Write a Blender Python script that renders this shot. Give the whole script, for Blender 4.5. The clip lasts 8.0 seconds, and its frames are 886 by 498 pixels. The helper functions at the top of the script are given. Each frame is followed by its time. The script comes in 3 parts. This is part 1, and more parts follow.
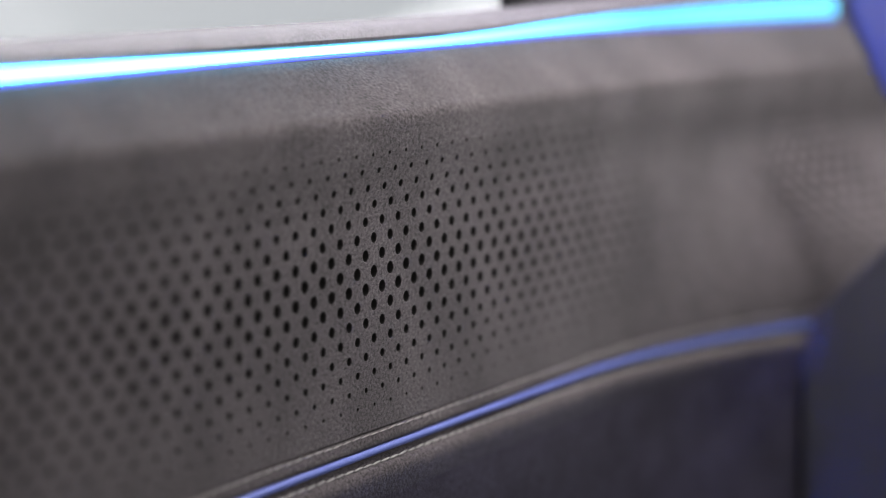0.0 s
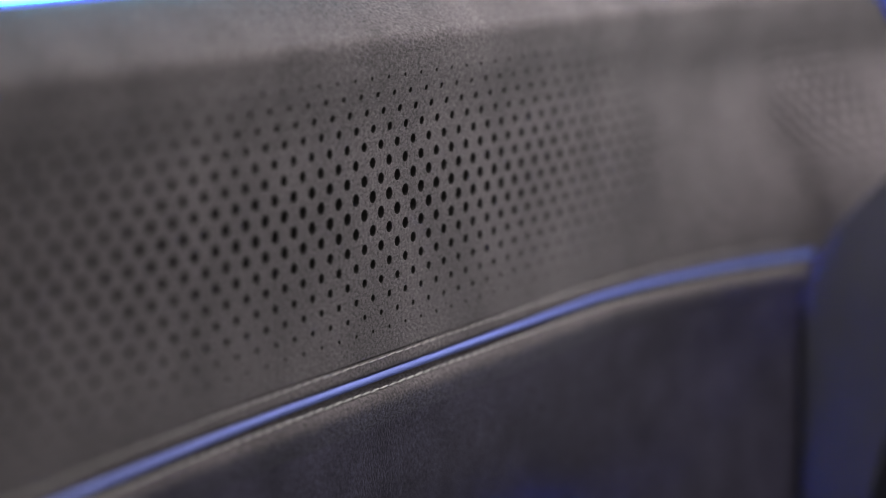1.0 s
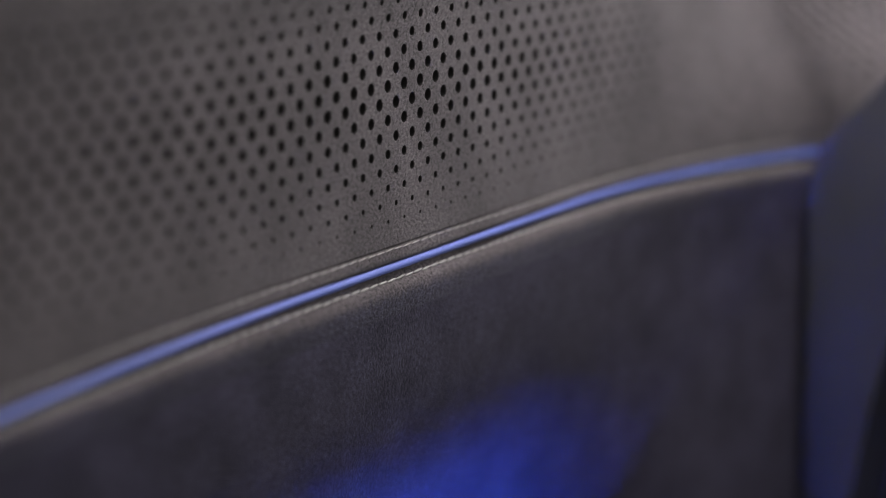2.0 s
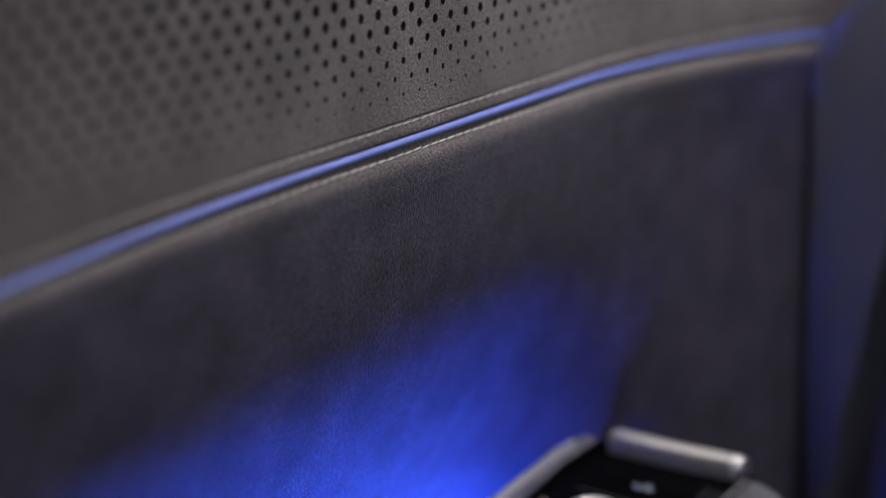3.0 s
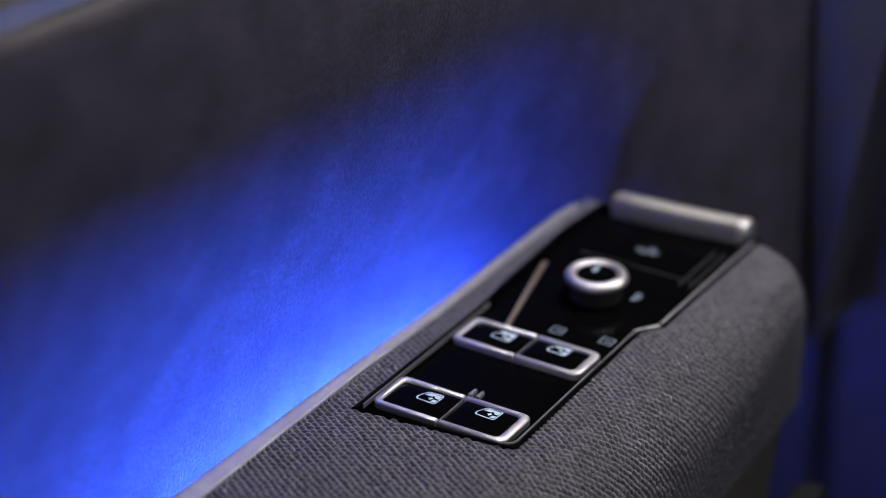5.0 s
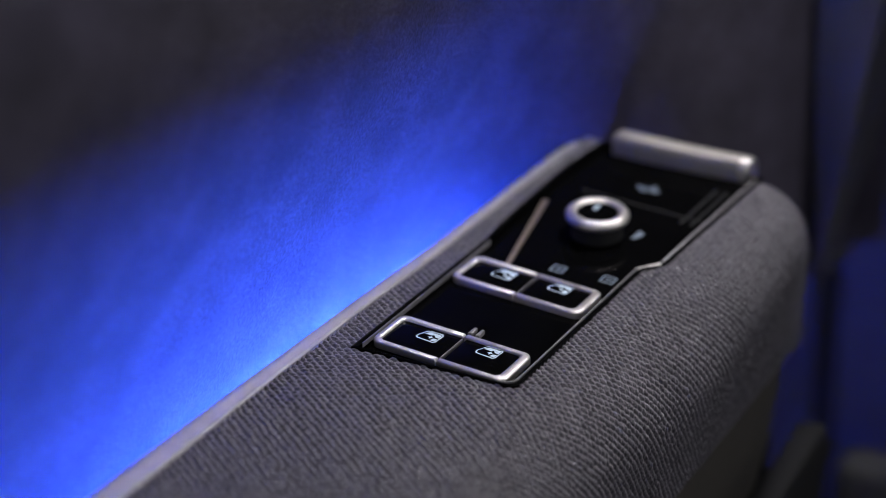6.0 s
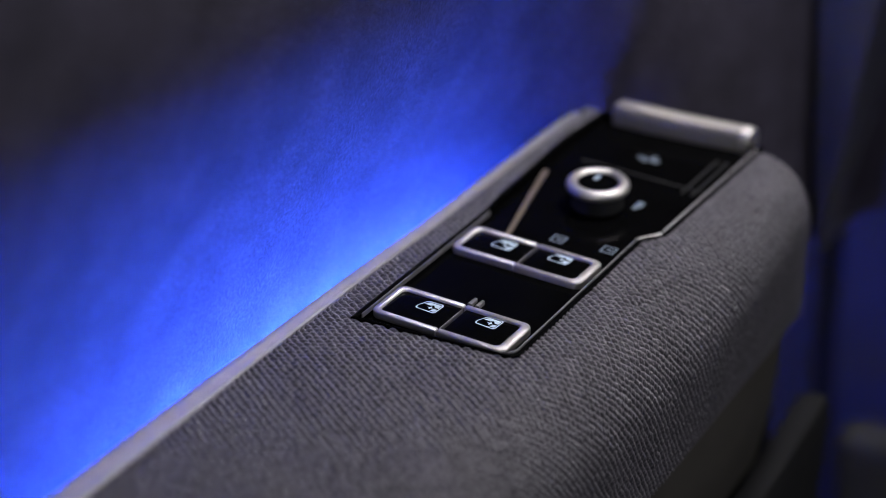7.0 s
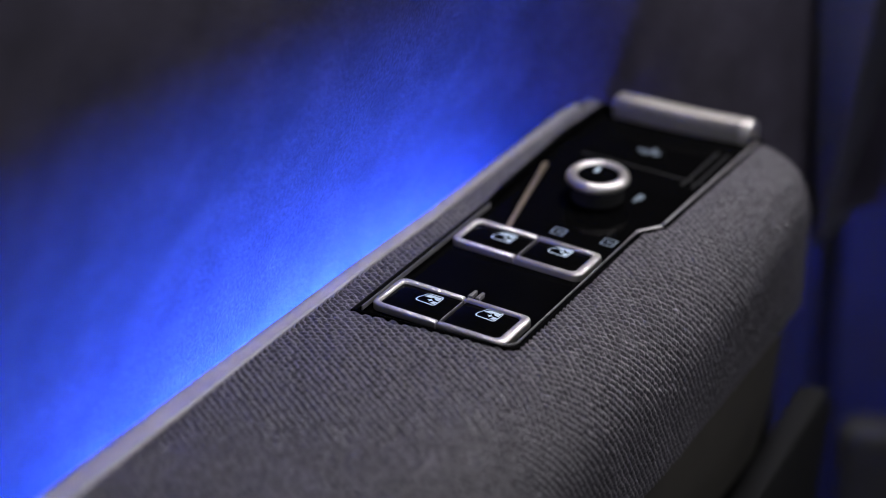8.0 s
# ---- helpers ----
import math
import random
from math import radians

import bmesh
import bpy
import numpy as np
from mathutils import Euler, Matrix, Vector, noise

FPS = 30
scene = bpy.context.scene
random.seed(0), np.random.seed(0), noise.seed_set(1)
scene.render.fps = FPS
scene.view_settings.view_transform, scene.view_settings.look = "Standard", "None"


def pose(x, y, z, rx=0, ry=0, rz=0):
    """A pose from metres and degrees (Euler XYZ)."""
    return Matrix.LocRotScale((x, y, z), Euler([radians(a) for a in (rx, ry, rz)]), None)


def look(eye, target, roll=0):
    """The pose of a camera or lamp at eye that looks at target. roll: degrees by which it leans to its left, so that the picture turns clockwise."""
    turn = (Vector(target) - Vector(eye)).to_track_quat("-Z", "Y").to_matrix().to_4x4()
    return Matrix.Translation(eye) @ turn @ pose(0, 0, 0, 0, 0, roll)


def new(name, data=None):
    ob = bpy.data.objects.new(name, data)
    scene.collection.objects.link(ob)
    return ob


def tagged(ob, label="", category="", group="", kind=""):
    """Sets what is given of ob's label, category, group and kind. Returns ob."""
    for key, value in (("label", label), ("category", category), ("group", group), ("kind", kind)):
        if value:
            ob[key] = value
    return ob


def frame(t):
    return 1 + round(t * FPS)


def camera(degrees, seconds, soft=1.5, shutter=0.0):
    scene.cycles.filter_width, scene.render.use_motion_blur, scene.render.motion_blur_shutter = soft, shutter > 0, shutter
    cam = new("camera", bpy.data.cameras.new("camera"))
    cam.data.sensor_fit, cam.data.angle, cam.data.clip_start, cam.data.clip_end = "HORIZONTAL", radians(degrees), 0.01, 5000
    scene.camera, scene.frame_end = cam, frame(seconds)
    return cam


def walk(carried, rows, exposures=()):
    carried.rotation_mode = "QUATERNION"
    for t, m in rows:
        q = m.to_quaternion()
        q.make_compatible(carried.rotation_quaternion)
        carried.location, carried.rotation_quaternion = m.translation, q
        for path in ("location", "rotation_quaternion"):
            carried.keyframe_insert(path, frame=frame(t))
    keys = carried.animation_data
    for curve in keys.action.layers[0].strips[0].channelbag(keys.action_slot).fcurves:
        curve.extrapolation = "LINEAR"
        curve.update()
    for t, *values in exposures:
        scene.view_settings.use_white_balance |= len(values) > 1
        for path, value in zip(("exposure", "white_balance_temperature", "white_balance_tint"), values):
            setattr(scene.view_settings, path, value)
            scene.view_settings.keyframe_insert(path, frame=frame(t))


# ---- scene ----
cam = camera(20.2, 8.0, soft=1.0)
cam.data.dof.use_dof = True
cam.data.dof.focus_distance = 0.814
cam.data.dof.aperture_fstop = 4.3
Z0 = 0.68  # height of the perforation's middle row over the cabin floor
PATH = [
    (0, 0.3907, -0.7169, 0.7808, -7.044, -0.000, 27.554),
    (0.5, 0.3892, -0.7142, 0.7790, -7.631, -0.030, 27.548),
    (1, 0.3869, -0.7104, 0.7763, -8.499, -0.093, 27.529),
    (1.2, 0.3860, -0.7086, 0.7750, -8.899, -0.089, 27.529),
    (2.3, 0.3808, -0.6983, 0.7676, -11.212, -0.066, 27.527),
    (2.5, 0.3797, -0.6963, 0.7662, -11.657, -0.062, 27.527),
    (3, 0.3765, -0.6908, 0.7616, -12.962, -0.135, 27.505),
    (3.5, 0.3740, -0.6850, 0.7571, -14.267, -0.067, 27.505),
    (4, 0.3708, -0.6797, 0.7522, -15.576, -0.145, 27.500),
    (4.5, 0.3686, -0.6748, 0.7480, -16.745, -0.088, 27.491),
    (5, 0.3662, -0.6706, 0.7439, -17.798, -0.126, 27.488),
    (5.2, 0.3657, -0.6693, 0.7427, -18.105, -0.095, 27.486),
    (6.3, 0.3637, -0.6642, 0.7382, -19.301, 0.027, 27.478),
    (6.5, 0.3635, -0.6636, 0.7377, -19.449, 0.042, 27.477),
    (7, 0.3631, -0.6629, 0.7369, -19.638, 0.039, 27.477),
    (7.5, 0.3628, -0.6625, 0.7365, -19.741, 0.026, 27.478),
    (8, 0.3627, -0.6624, 0.7363, -19.791, 0.012, 27.479),
]

walk(cam, [(t, pose(x, y, z, 90 + pitch, roll, yaw)) for t, x, y, z, pitch, roll, yaw in PATH])

# ---- light ----
world = bpy.data.worlds.new("sky")
scene.world = world
world.use_nodes = True
wn = world.node_tree.nodes
sky = wn.new("ShaderNodeTexSky")
sky.sky_type = 'NISHITA'
sky.sun_disc = False
sky.sun_elevation = radians(50)
sky.sun_rotation = radians(120)
world.node_tree.links.new(sky.outputs[0], wn["Background"].inputs[0])
wn["Background"].inputs[1].default_value = 0.05


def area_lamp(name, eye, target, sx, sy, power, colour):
    """A rectangular area lamp, added to light the cabin; no fixture is built."""
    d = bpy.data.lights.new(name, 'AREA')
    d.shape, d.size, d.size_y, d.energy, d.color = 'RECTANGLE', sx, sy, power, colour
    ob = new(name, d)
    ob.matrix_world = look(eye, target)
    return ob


# unseen key lamp added under the closed ceiling, placed by trial
area_lamp("overhead_fill", (0.17, 0.25, Z0 + 0.43), (0.04, 0.08, Z0 - 0.1), 0.14, 0.10, 4.6, (0.985, 0.955, 1.0))
area_lamp("passenger_window_light", (1.42, 0.50, Z0 + 0.27), (0, 0.1, Z0 - 0.1), 0.7, 0.36, 4.2, (1.0, 0.97, 0.97))

area_lamp("windscreen_light", (0.62, 0.72, Z0 + 0.15), (0.05, 0.0, Z0 - 0.2), 0.9, 0.22, 1.6, (0.98, 0.98, 1.0))
# unseen fill lamp added behind the camera to whiten the metal fronts
area_lamp("rear_fill", (0.75, -1.80, Z0 + 0.26), (0.1, 0.1, Z0 - 0.2), 1.2, 0.36, 3.4, (1.0, 0.985, 0.97))
area_lamp("door_window_light", (-0.13, -0.05, Z0 + 0.30), (0.3, -0.05, Z0 + 0.12), 0.9, 0.26, 3.0, (0.97, 0.98, 1.0))

# ---- materials ----


def material(name, colour, rough=0.8, metal=0.0, vary=0.0, scale=40.0, grain=0.0, grain_scale=2500.0, stretch=(1, 1, 1),
             broad=None, coat=0.0, sheen=0.0, glow=None, spec=0.5, bump_dist=0.0002):
    """A procedural surface: colour with blotches (vary at scale) and fine grain (colour and relief at grain_scale)."""
    m = bpy.data.materials.new(name)
    m.use_nodes = True
    nt = m.node_tree
    b = nt.nodes["Principled BSDF"]
    b.inputs["Base Color"].default_value = (*colour, 1)
    b.inputs["Roughness"].default_value = rough
    b.inputs["Metallic"].default_value = metal
    b.inputs["Specular IOR Level"].default_value = spec
    b.inputs["Coat Weight"].default_value = coat
    b.inputs["Coat Roughness"].default_value = 0.05
    b.inputs["Sheen Weight"].default_value = sheen
    b.inputs["Sheen Roughness"].default_value = 0.45
    if glow:
        b.inputs["Emission Color"].default_value = (*glow[:3], 1)
        b.inputs["Emission Strength"].default_value = glow[3]
    if vary or grain:
        co = nt.nodes.new("ShaderNodeTexCoord")
        mp = nt.nodes.new("ShaderNodeMapping")
        mp.inputs["Scale"].default_value = stretch
        nt.links.new(co.outputs["Object"], mp.inputs[0])
        big = nt.nodes.new("ShaderNodeTexNoise")
        big.inputs["Scale"].default_value, big.inputs["Detail"].default_value = scale, 5
        mp2 = nt.nodes.new("ShaderNodeMapping")
        mp2.inputs["Scale"].default_value = broad or stretch
        nt.links.new(co.outputs["Object"], mp2.inputs[0])
        nt.links.new(mp2.outputs[0], big.inputs["Vector"])
        fine = nt.nodes.new("ShaderNodeTexNoise")
        fine.inputs["Scale"].default_value, fine.inputs["Detail"].default_value = grain_scale, 6
        fine.inputs["Roughness"].default_value = 0.62
        nt.links.new(mp.outputs[0], fine.inputs["Vector"])
        ramp = nt.nodes.new("ShaderNodeMapRange")
        ramp.inputs["From Min"].default_value, ramp.inputs["From Max"].default_value = 0.3, 0.7
        ramp.inputs["To Min"].default_value, ramp.inputs["To Max"].default_value = 1 - vary, 1 + vary
        nt.links.new(big.outputs[0], ramp.inputs[0])
        ramp2 = nt.nodes.new("ShaderNodeMapRange")
        ramp2.inputs["From Min"].default_value, ramp2.inputs["From Max"].default_value = 0.35, 0.65
        ramp2.inputs["To Min"].default_value, ramp2.inputs["To Max"].default_value = 1 - grain, 1 + grain
        nt.links.new(fine.outputs[0], ramp2.inputs[0])
        mul = nt.nodes.new("ShaderNodeMath")
        mul.operation = 'MULTIPLY'
        nt.links.new(ramp.outputs[0], mul.inputs[0])
        nt.links.new(ramp2.outputs[0], mul.inputs[1])
        mix = nt.nodes.new("ShaderNodeVectorMath")
        mix.operation = 'SCALE'
        mix.inputs[0].default_value = colour
        nt.links.new(mul.outputs[0], mix.inputs["Scale"])
        nt.links.new(mix.outputs[0], b.inputs["Base Color"])
        if grain:
            bump = nt.nodes.new("ShaderNodeBump")
            bump.inputs["Strength"].default_value, bump.inputs["Distance"].default_value = 0.7, bump_dist
            nt.links.new(fine.outputs[0], bump.inputs["Height"])
            nt.links.new(bump.outputs[0], b.inputs["Normal"])
    return m


SUEDE = material("grey_suede", (0.088, 0.0755, 0.0765), 0.95, vary=0.24, scale=28, broad=(1, 1, 0.7), grain=0.55, grain_scale=1050, stretch=(1, 0.6, 1), sheen=0.12, spec=0.1, bump_dist=0.0009)
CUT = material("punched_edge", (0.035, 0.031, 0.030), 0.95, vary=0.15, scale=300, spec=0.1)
# the same suede below the seam, shade and blue spill put into its colour
SUEDE_LOW = material("shaded_suede", (0.040, 0.0353, 0.0545), 0.95, vary=0.28, scale=45, broad=(1, 1, 1), grain=0.55, grain_scale=900, stretch=(1, 1.5, 0.7), sheen=0.04, spec=0.1, bump_dist=0.0008)
KNIT = material("charcoal_knit", (0.082, 0.0748, 0.092), 0.34, vary=0.15, scale=60, grain=0.7, grain_scale=1500, sheen=0.04, spec=0.95, bump_dist=0.0009)
LEATHER = material("grey_leather", (0.17, 0.155, 0.175), 0.42, vary=0.15, scale=60, grain=0.35, grain_scale=1100, bump_dist=0.0006)
PIPING = material("blue_piping", (0.145, 0.185, 0.50), 0.5, spec=0.35, vary=0.06, scale=120, grain=0.1, grain_scale=2500)
THREAD = material("grey_thread", (0.34, 0.32, 0.30), 0.8, vary=0.1, scale=300, grain=0.2, grain_scale=4000)
DARK = material("dark_backing", (0.006, 0.006, 0.007), 0.95, vary=0.2, scale=80)
GLOSS = material("gloss_black", (0.0020, 0.0020, 0.0022), 0.12, vary=0.2, scale=90, spec=0.02)
SATIN = material("satin_metal", (0.70, 0.665, 0.64), 0.33, metal=0.85, vary=0.06, scale=120, grain=0.06, grain_scale=3000)
ALU = material("silver_paint", (0.37, 0.36, 0.38), 0.42, metal=0.6, vary=0.08, scale=120, grain=0.05, grain_scale=3000)
DIM = material("grey_trim", (0.22, 0.21, 0.22), 0.4, metal=0.4, vary=0.1, scale=150)
BRONZE = material("reflection_bronze", (0.25, 0.2, 0.16), 0.45, metal=0.7, vary=0.1, scale=200)
LEVER = material("brushed_metal", (0.42, 0.395, 0.37), 0.55, metal=0.75, vary=0.06, scale=150, grain=0.06, grain_scale=3000)
ICON = material("backlit_symbol", (0.35, 0.42, 0.5), 0.6, glow=(0.60, 0.78, 1.0, 0.22))
ICON_DIM = material("dim_symbol", (0.12, 0.15, 0.19), 0.6, glow=(0.5, 0.7, 1.0, 0.03))
PLASTIC = material("dark_plastic", (0.035, 0.034, 0.037), 0.6, vary=0.15, scale=50, grain=0.15, grain_scale=1500)
SHELL = material("warm_plastic", (0.036, 0.032, 0.027), 0.8, vary=0.15, scale=40, grain=0.15, grain_scale=1500)
POCKET = material("black_plastic", (0.007, 0.007, 0.008), 0.75, spec=0.2, vary=0.15, scale=50, grain=0.15, grain_scale=1500)
DASH = material("dash_plastic", (0.068, 0.065, 0.082), 0.65, vary=0.12, scale=20, grain=0.15, grain_scale=1200)
CLOTH = material("headliner_cloth", (0.45, 0.44, 0.42), 0.95, vary=0.08, scale=20, grain=0.15, grain_scale=900)
HALL = material("hall_floor", (0.30, 0.30, 0.30), 0.5, vary=0.1, scale=4, grain=0.1, grain_scale=300)
CARPET = material("dark_carpet", (0.03, 0.03, 0.032), 1.0, vary=0.25, scale=60, grain=0.4, grain_scale=700)
GLASS = material("window_glass", (1, 1, 1), 0.0)
GLASS.node_tree.nodes["Principled BSDF"].inputs["Transmission Weight"].default_value = 1.0
GLASS.node_tree.nodes["Principled BSDF"].inputs["IOR"].default_value = 1.45
# the hall is no lamp: its brightness is put in as glow
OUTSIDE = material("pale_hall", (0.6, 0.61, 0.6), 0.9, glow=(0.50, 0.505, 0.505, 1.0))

OUTSIDE_PALE = material("glowing_hall_sheet", (0.8, 0.8, 0.8), 0.9, glow=(0.58, 0.585, 0.58, 1.0))


def shade_blended_suede(name, low, z0, z1):
    """Grey suede darkened raggedly between two heights: the roll's shade put into its colour."""
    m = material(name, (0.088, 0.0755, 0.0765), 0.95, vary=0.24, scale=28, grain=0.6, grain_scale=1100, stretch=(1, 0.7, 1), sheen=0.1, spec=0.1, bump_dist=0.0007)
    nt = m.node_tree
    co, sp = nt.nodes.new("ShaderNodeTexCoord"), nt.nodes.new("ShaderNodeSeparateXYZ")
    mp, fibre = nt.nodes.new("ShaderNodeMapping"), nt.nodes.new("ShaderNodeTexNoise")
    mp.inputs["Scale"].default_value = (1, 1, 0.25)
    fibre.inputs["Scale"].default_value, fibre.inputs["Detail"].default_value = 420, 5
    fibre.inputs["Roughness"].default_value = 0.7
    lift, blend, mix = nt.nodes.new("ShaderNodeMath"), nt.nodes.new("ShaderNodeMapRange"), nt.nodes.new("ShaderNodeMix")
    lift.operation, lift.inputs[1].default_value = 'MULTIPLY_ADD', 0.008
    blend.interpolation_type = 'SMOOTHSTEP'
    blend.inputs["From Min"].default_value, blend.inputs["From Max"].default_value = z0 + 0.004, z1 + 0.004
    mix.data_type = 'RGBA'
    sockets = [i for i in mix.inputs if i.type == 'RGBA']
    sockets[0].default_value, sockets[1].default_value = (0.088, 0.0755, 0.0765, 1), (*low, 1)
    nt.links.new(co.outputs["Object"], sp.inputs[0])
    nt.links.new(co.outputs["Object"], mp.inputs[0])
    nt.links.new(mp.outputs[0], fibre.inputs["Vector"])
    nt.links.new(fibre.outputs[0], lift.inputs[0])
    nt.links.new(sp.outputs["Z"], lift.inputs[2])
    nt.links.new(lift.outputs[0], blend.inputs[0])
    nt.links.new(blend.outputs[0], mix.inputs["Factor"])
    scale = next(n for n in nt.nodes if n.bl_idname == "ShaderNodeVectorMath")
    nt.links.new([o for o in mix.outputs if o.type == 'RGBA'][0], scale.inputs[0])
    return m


SHADE_BLEND = shade_blended_suede("shade_blended_suede", (0.040, 0.0353, 0.0545), -0.0707, -0.0755)


def led(name, colour, strength, stops):
    """A light guide whose glow changes along it: stops of (y, glow)."""
    m = material(name, (0.05, 0.06, 0.08), 0.5)
    nt = m.node_tree
    b = nt.nodes["Principled BSDF"]
    co = nt.nodes.new("ShaderNodeTexCoord")
    sp = nt.nodes.new("ShaderNodeSeparateXYZ")
    nt.links.new(co.outputs["Object"], sp.inputs[0])
    total = None
    for (y0, g0), (y1, g1) in zip(stops, stops[1:]):
        mr = nt.nodes.new("ShaderNodeMapRange")
        mr.inputs["From Min"].default_value, mr.inputs["From Max"].default_value = y0, y1
        mr.inputs["To Min"].default_value = g0 * strength if total is None else 0.0
        mr.inputs["To Max"].default_value = (g1 if total is None else g1 - g0) * strength
        nt.links.new(sp.outputs["Y"], mr.inputs[0])
        if total is None:
            total = mr.outputs[0]
        else:
            add = nt.nodes.new("ShaderNodeMath")
            nt.links.new(total, add.inputs[0])
            nt.links.new(mr.outputs[0], add.inputs[1])
            total = add.outputs[0]
    nt.links.new(total, b.inputs["Emission Strength"])
    b.inputs["Emission Color"].default_value = (*colour, 1)
    return m


STRIP_GLOW = led("light_guide_glow", (0.09, 0.60, 1.0), 1.0, ((-0.1, 16.0), (0.10, 8.0), (0.25, 2.3)))
# dim glow added for the blue halo round the light guide
FRINGE_GLOW = led("fringe_glow", (0.08, 0.13, 1.0), 1.0, ((-0.1, 2.4), (0.25, 0.9)))
FOOT_GLOW = led("footwell_glow", (0.012, 0.05, 1.0), 1.0, ((-0.1, 100.0), (0.13, 100.0)))
# glow that stands in for blue light falling on the pillar trim
BLUE_SPILL = material("blue_spill_glow", (0.055, 0.058, 0.11), 0.5, vary=0.1, scale=30, glow=(0.04, 0.06, 0.5, 0.4))
GAP_GLOW = led("blue_led_glow", (0.040, 0.110, 1.0), 1.0, ((-0.165, 600.0), (-0.08, 1460.0), (0.02, 1580.0), (0.10, 880.0), (0.160, 160.0)))

# ---- building helpers ----


def thing(name, label, category, at=None, group="", kind=""):
    ob = new(name)
    ob.matrix_world = at if at is not None else Matrix.Translation((0, 0, Z0))
    ob.empty_display_size = 0.02
    return tagged(ob, label, category, group, kind)


def part(name, bm, mat, parent, label="", smooth=True):
    """Links a bmesh as one mesh object under a thing or a part (local metres)."""
    me = bpy.data.meshes.new(name)
    if isinstance(bm, tuple):
        me.from_pydata(*bm)
        me.validate()
    else:
        bmesh.ops.recalc_face_normals(bm, faces=bm.faces)
        bm.to_mesh(me)
        bm.free()
    me.materials.append(mat)
    if smooth:
        for p in me.polygons:
            p.use_smooth = True
        me.set_sharp_from_angle(angle=radians(40))
    ob = new(name, me)
    ob.parent = parent
    if label:
        ob["label"] = label
    return ob


def sweep(rings, closed=True, caps=True):
    """A bmesh through rings of points (each a list of 3D points, equally many)."""
    bm = bmesh.new()
    vs = [[bm.verts.new(p) for p in ring] for ring in rings]
    n = len(vs[0])
    for a, b in zip(vs, vs[1:]):
        for k in range(n if closed else n - 1):
            bm.faces.new((a[k], a[(k + 1) % n], b[(k + 1) % n], b[k]))
    if caps and closed:
        bm.faces.new(vs[0][::-1])
        bm.faces.new(vs[-1])
    return bm


def tube(points, radius, sides=10):
    """A round bead along points."""
    rings = []
    for k, p in enumerate(points):
        d = Vector(points[min(k + 1, len(points) - 1)]) - Vector(points[max(k - 1, 0)])
        d.normalize()
        a = d.cross(Vector((0, 0, 1))).normalized()
        c = a.cross(d)
        rings.append([Vector(p) + radius * (math.cos(2 * math.pi * s / sides) * a + math.sin(2 * math.pi * s / sides) * c) for s in range(sides)])
    return sweep(rings)


def block(x0, x1, y0, y1, z0, z1, bevel=0.0, seg=3):
    bm = bmesh.new()
    bmesh.ops.create_cube(bm, size=1)
    for v in bm.verts:
        v.co = ((x0 + x1) / 2 + v.co.x * (x1 - x0), (y0 + y1) / 2 + v.co.y * (y1 - y0), (z0 + z1) / 2 + v.co.z * (z1 - z0))
    if bevel:
        bmesh.ops.bevel(bm, geom=bm.edges[:], offset=bevel, segments=seg, affect='EDGES', profile=0.5)
    return bm


def prism(outline, z0, z1, bevel=0.0):
    """A flat plate with the outline (x, y) between two heights."""
    bm = bmesh.new()
    f = bm.faces.new([bm.verts.new((x, y, z1)) for x, y in outline])
    bm.normal_update()
    if f.normal.z < 0:
        f.normal_flip()
    top = [v for v in f.verts]
    ext = bmesh.ops.extrude_face_region(bm, geom=[f])
    for v in ext["geom"]:
        if isinstance(v, bmesh.types.BMVert):
            v.co.z = z0
    bmesh.ops.recalc_face_normals(bm, faces=bm.faces)
    if bevel:
        edges = [e for e in bm.edges if all(v in top for v in e.verts)]
        bmesh.ops.bevel(bm, geom=edges, offset=bevel, segments=3, affect='EDGES', profile=0.5)
    return bm


def smooth_step(a, b, t):
    t = min(max((t - a) / (b - a), 0.0), 1.0)
    return t * t * (3 - 2 * t)


# ---- the door trim: everything in metres from the middle of the perforation ----
# x towards the cabin, y towards the front of the car, z up
H = 0.0055  # half pitch of the perforation


def bend(y):
    """How far the trim swings into the cabin towards the front of the door."""
    t = max(y - 0.14, 0.0)
    return 1.25 * t * t if t < 0.2 else 0.05 + 0.5 * (t - 0.2)


def swing(y, z):
    """The bend at a height: the shoulder stays straighter than the seam."""
    return bend(y) * (0.3 + 0.7 * (1 - smooth_step(-0.06, 0.018, z)))


def sag(y, z):
    """The seam hangs a little lower towards the rear of the door."""
    return -0.134 * max(0.0, -0.05 - y) ** 2 * float(np.interp(-z, (0.050, 0.0577, 0.066, 0.0735, 0.1), (0, 1, 1, 0.4, 0)))


def bulge(z):
    """The panel swells into the cabin below the crease."""
    return 0.0034 * smooth_step(0.008, 0.0385, z) ** 1.5


door_trim = thing("door_trim", "grey suede car door trim with perforation and blue piping", "door panel")

# upper panel: diamonds round each lattice point, with a punched hole where the pattern has one
HOLE_SIDES = 24


def hole_radius(y, z):
    across = max(0.0, 1 - abs(z + 0.008) / 0.046)
    along = min(1.0, max(0.0, (0.225 - 0.8 * abs(z + 0.012) - y) / 0.09))
    r = 0.00211 * across ** 0.55 * along ** 0.5
    if y > 0.25:  # the second field, towards the dashboard
        r = 0.0021 * across ** 0.55 * smooth_step(0.265, 0.34, y - 0.5 * abs(z + 0.008)) * (1 - smooth_step(0.36, 0.44, y))
    return r if r > 0.0003 and -0.0515 < z < 0.035 else 0.0


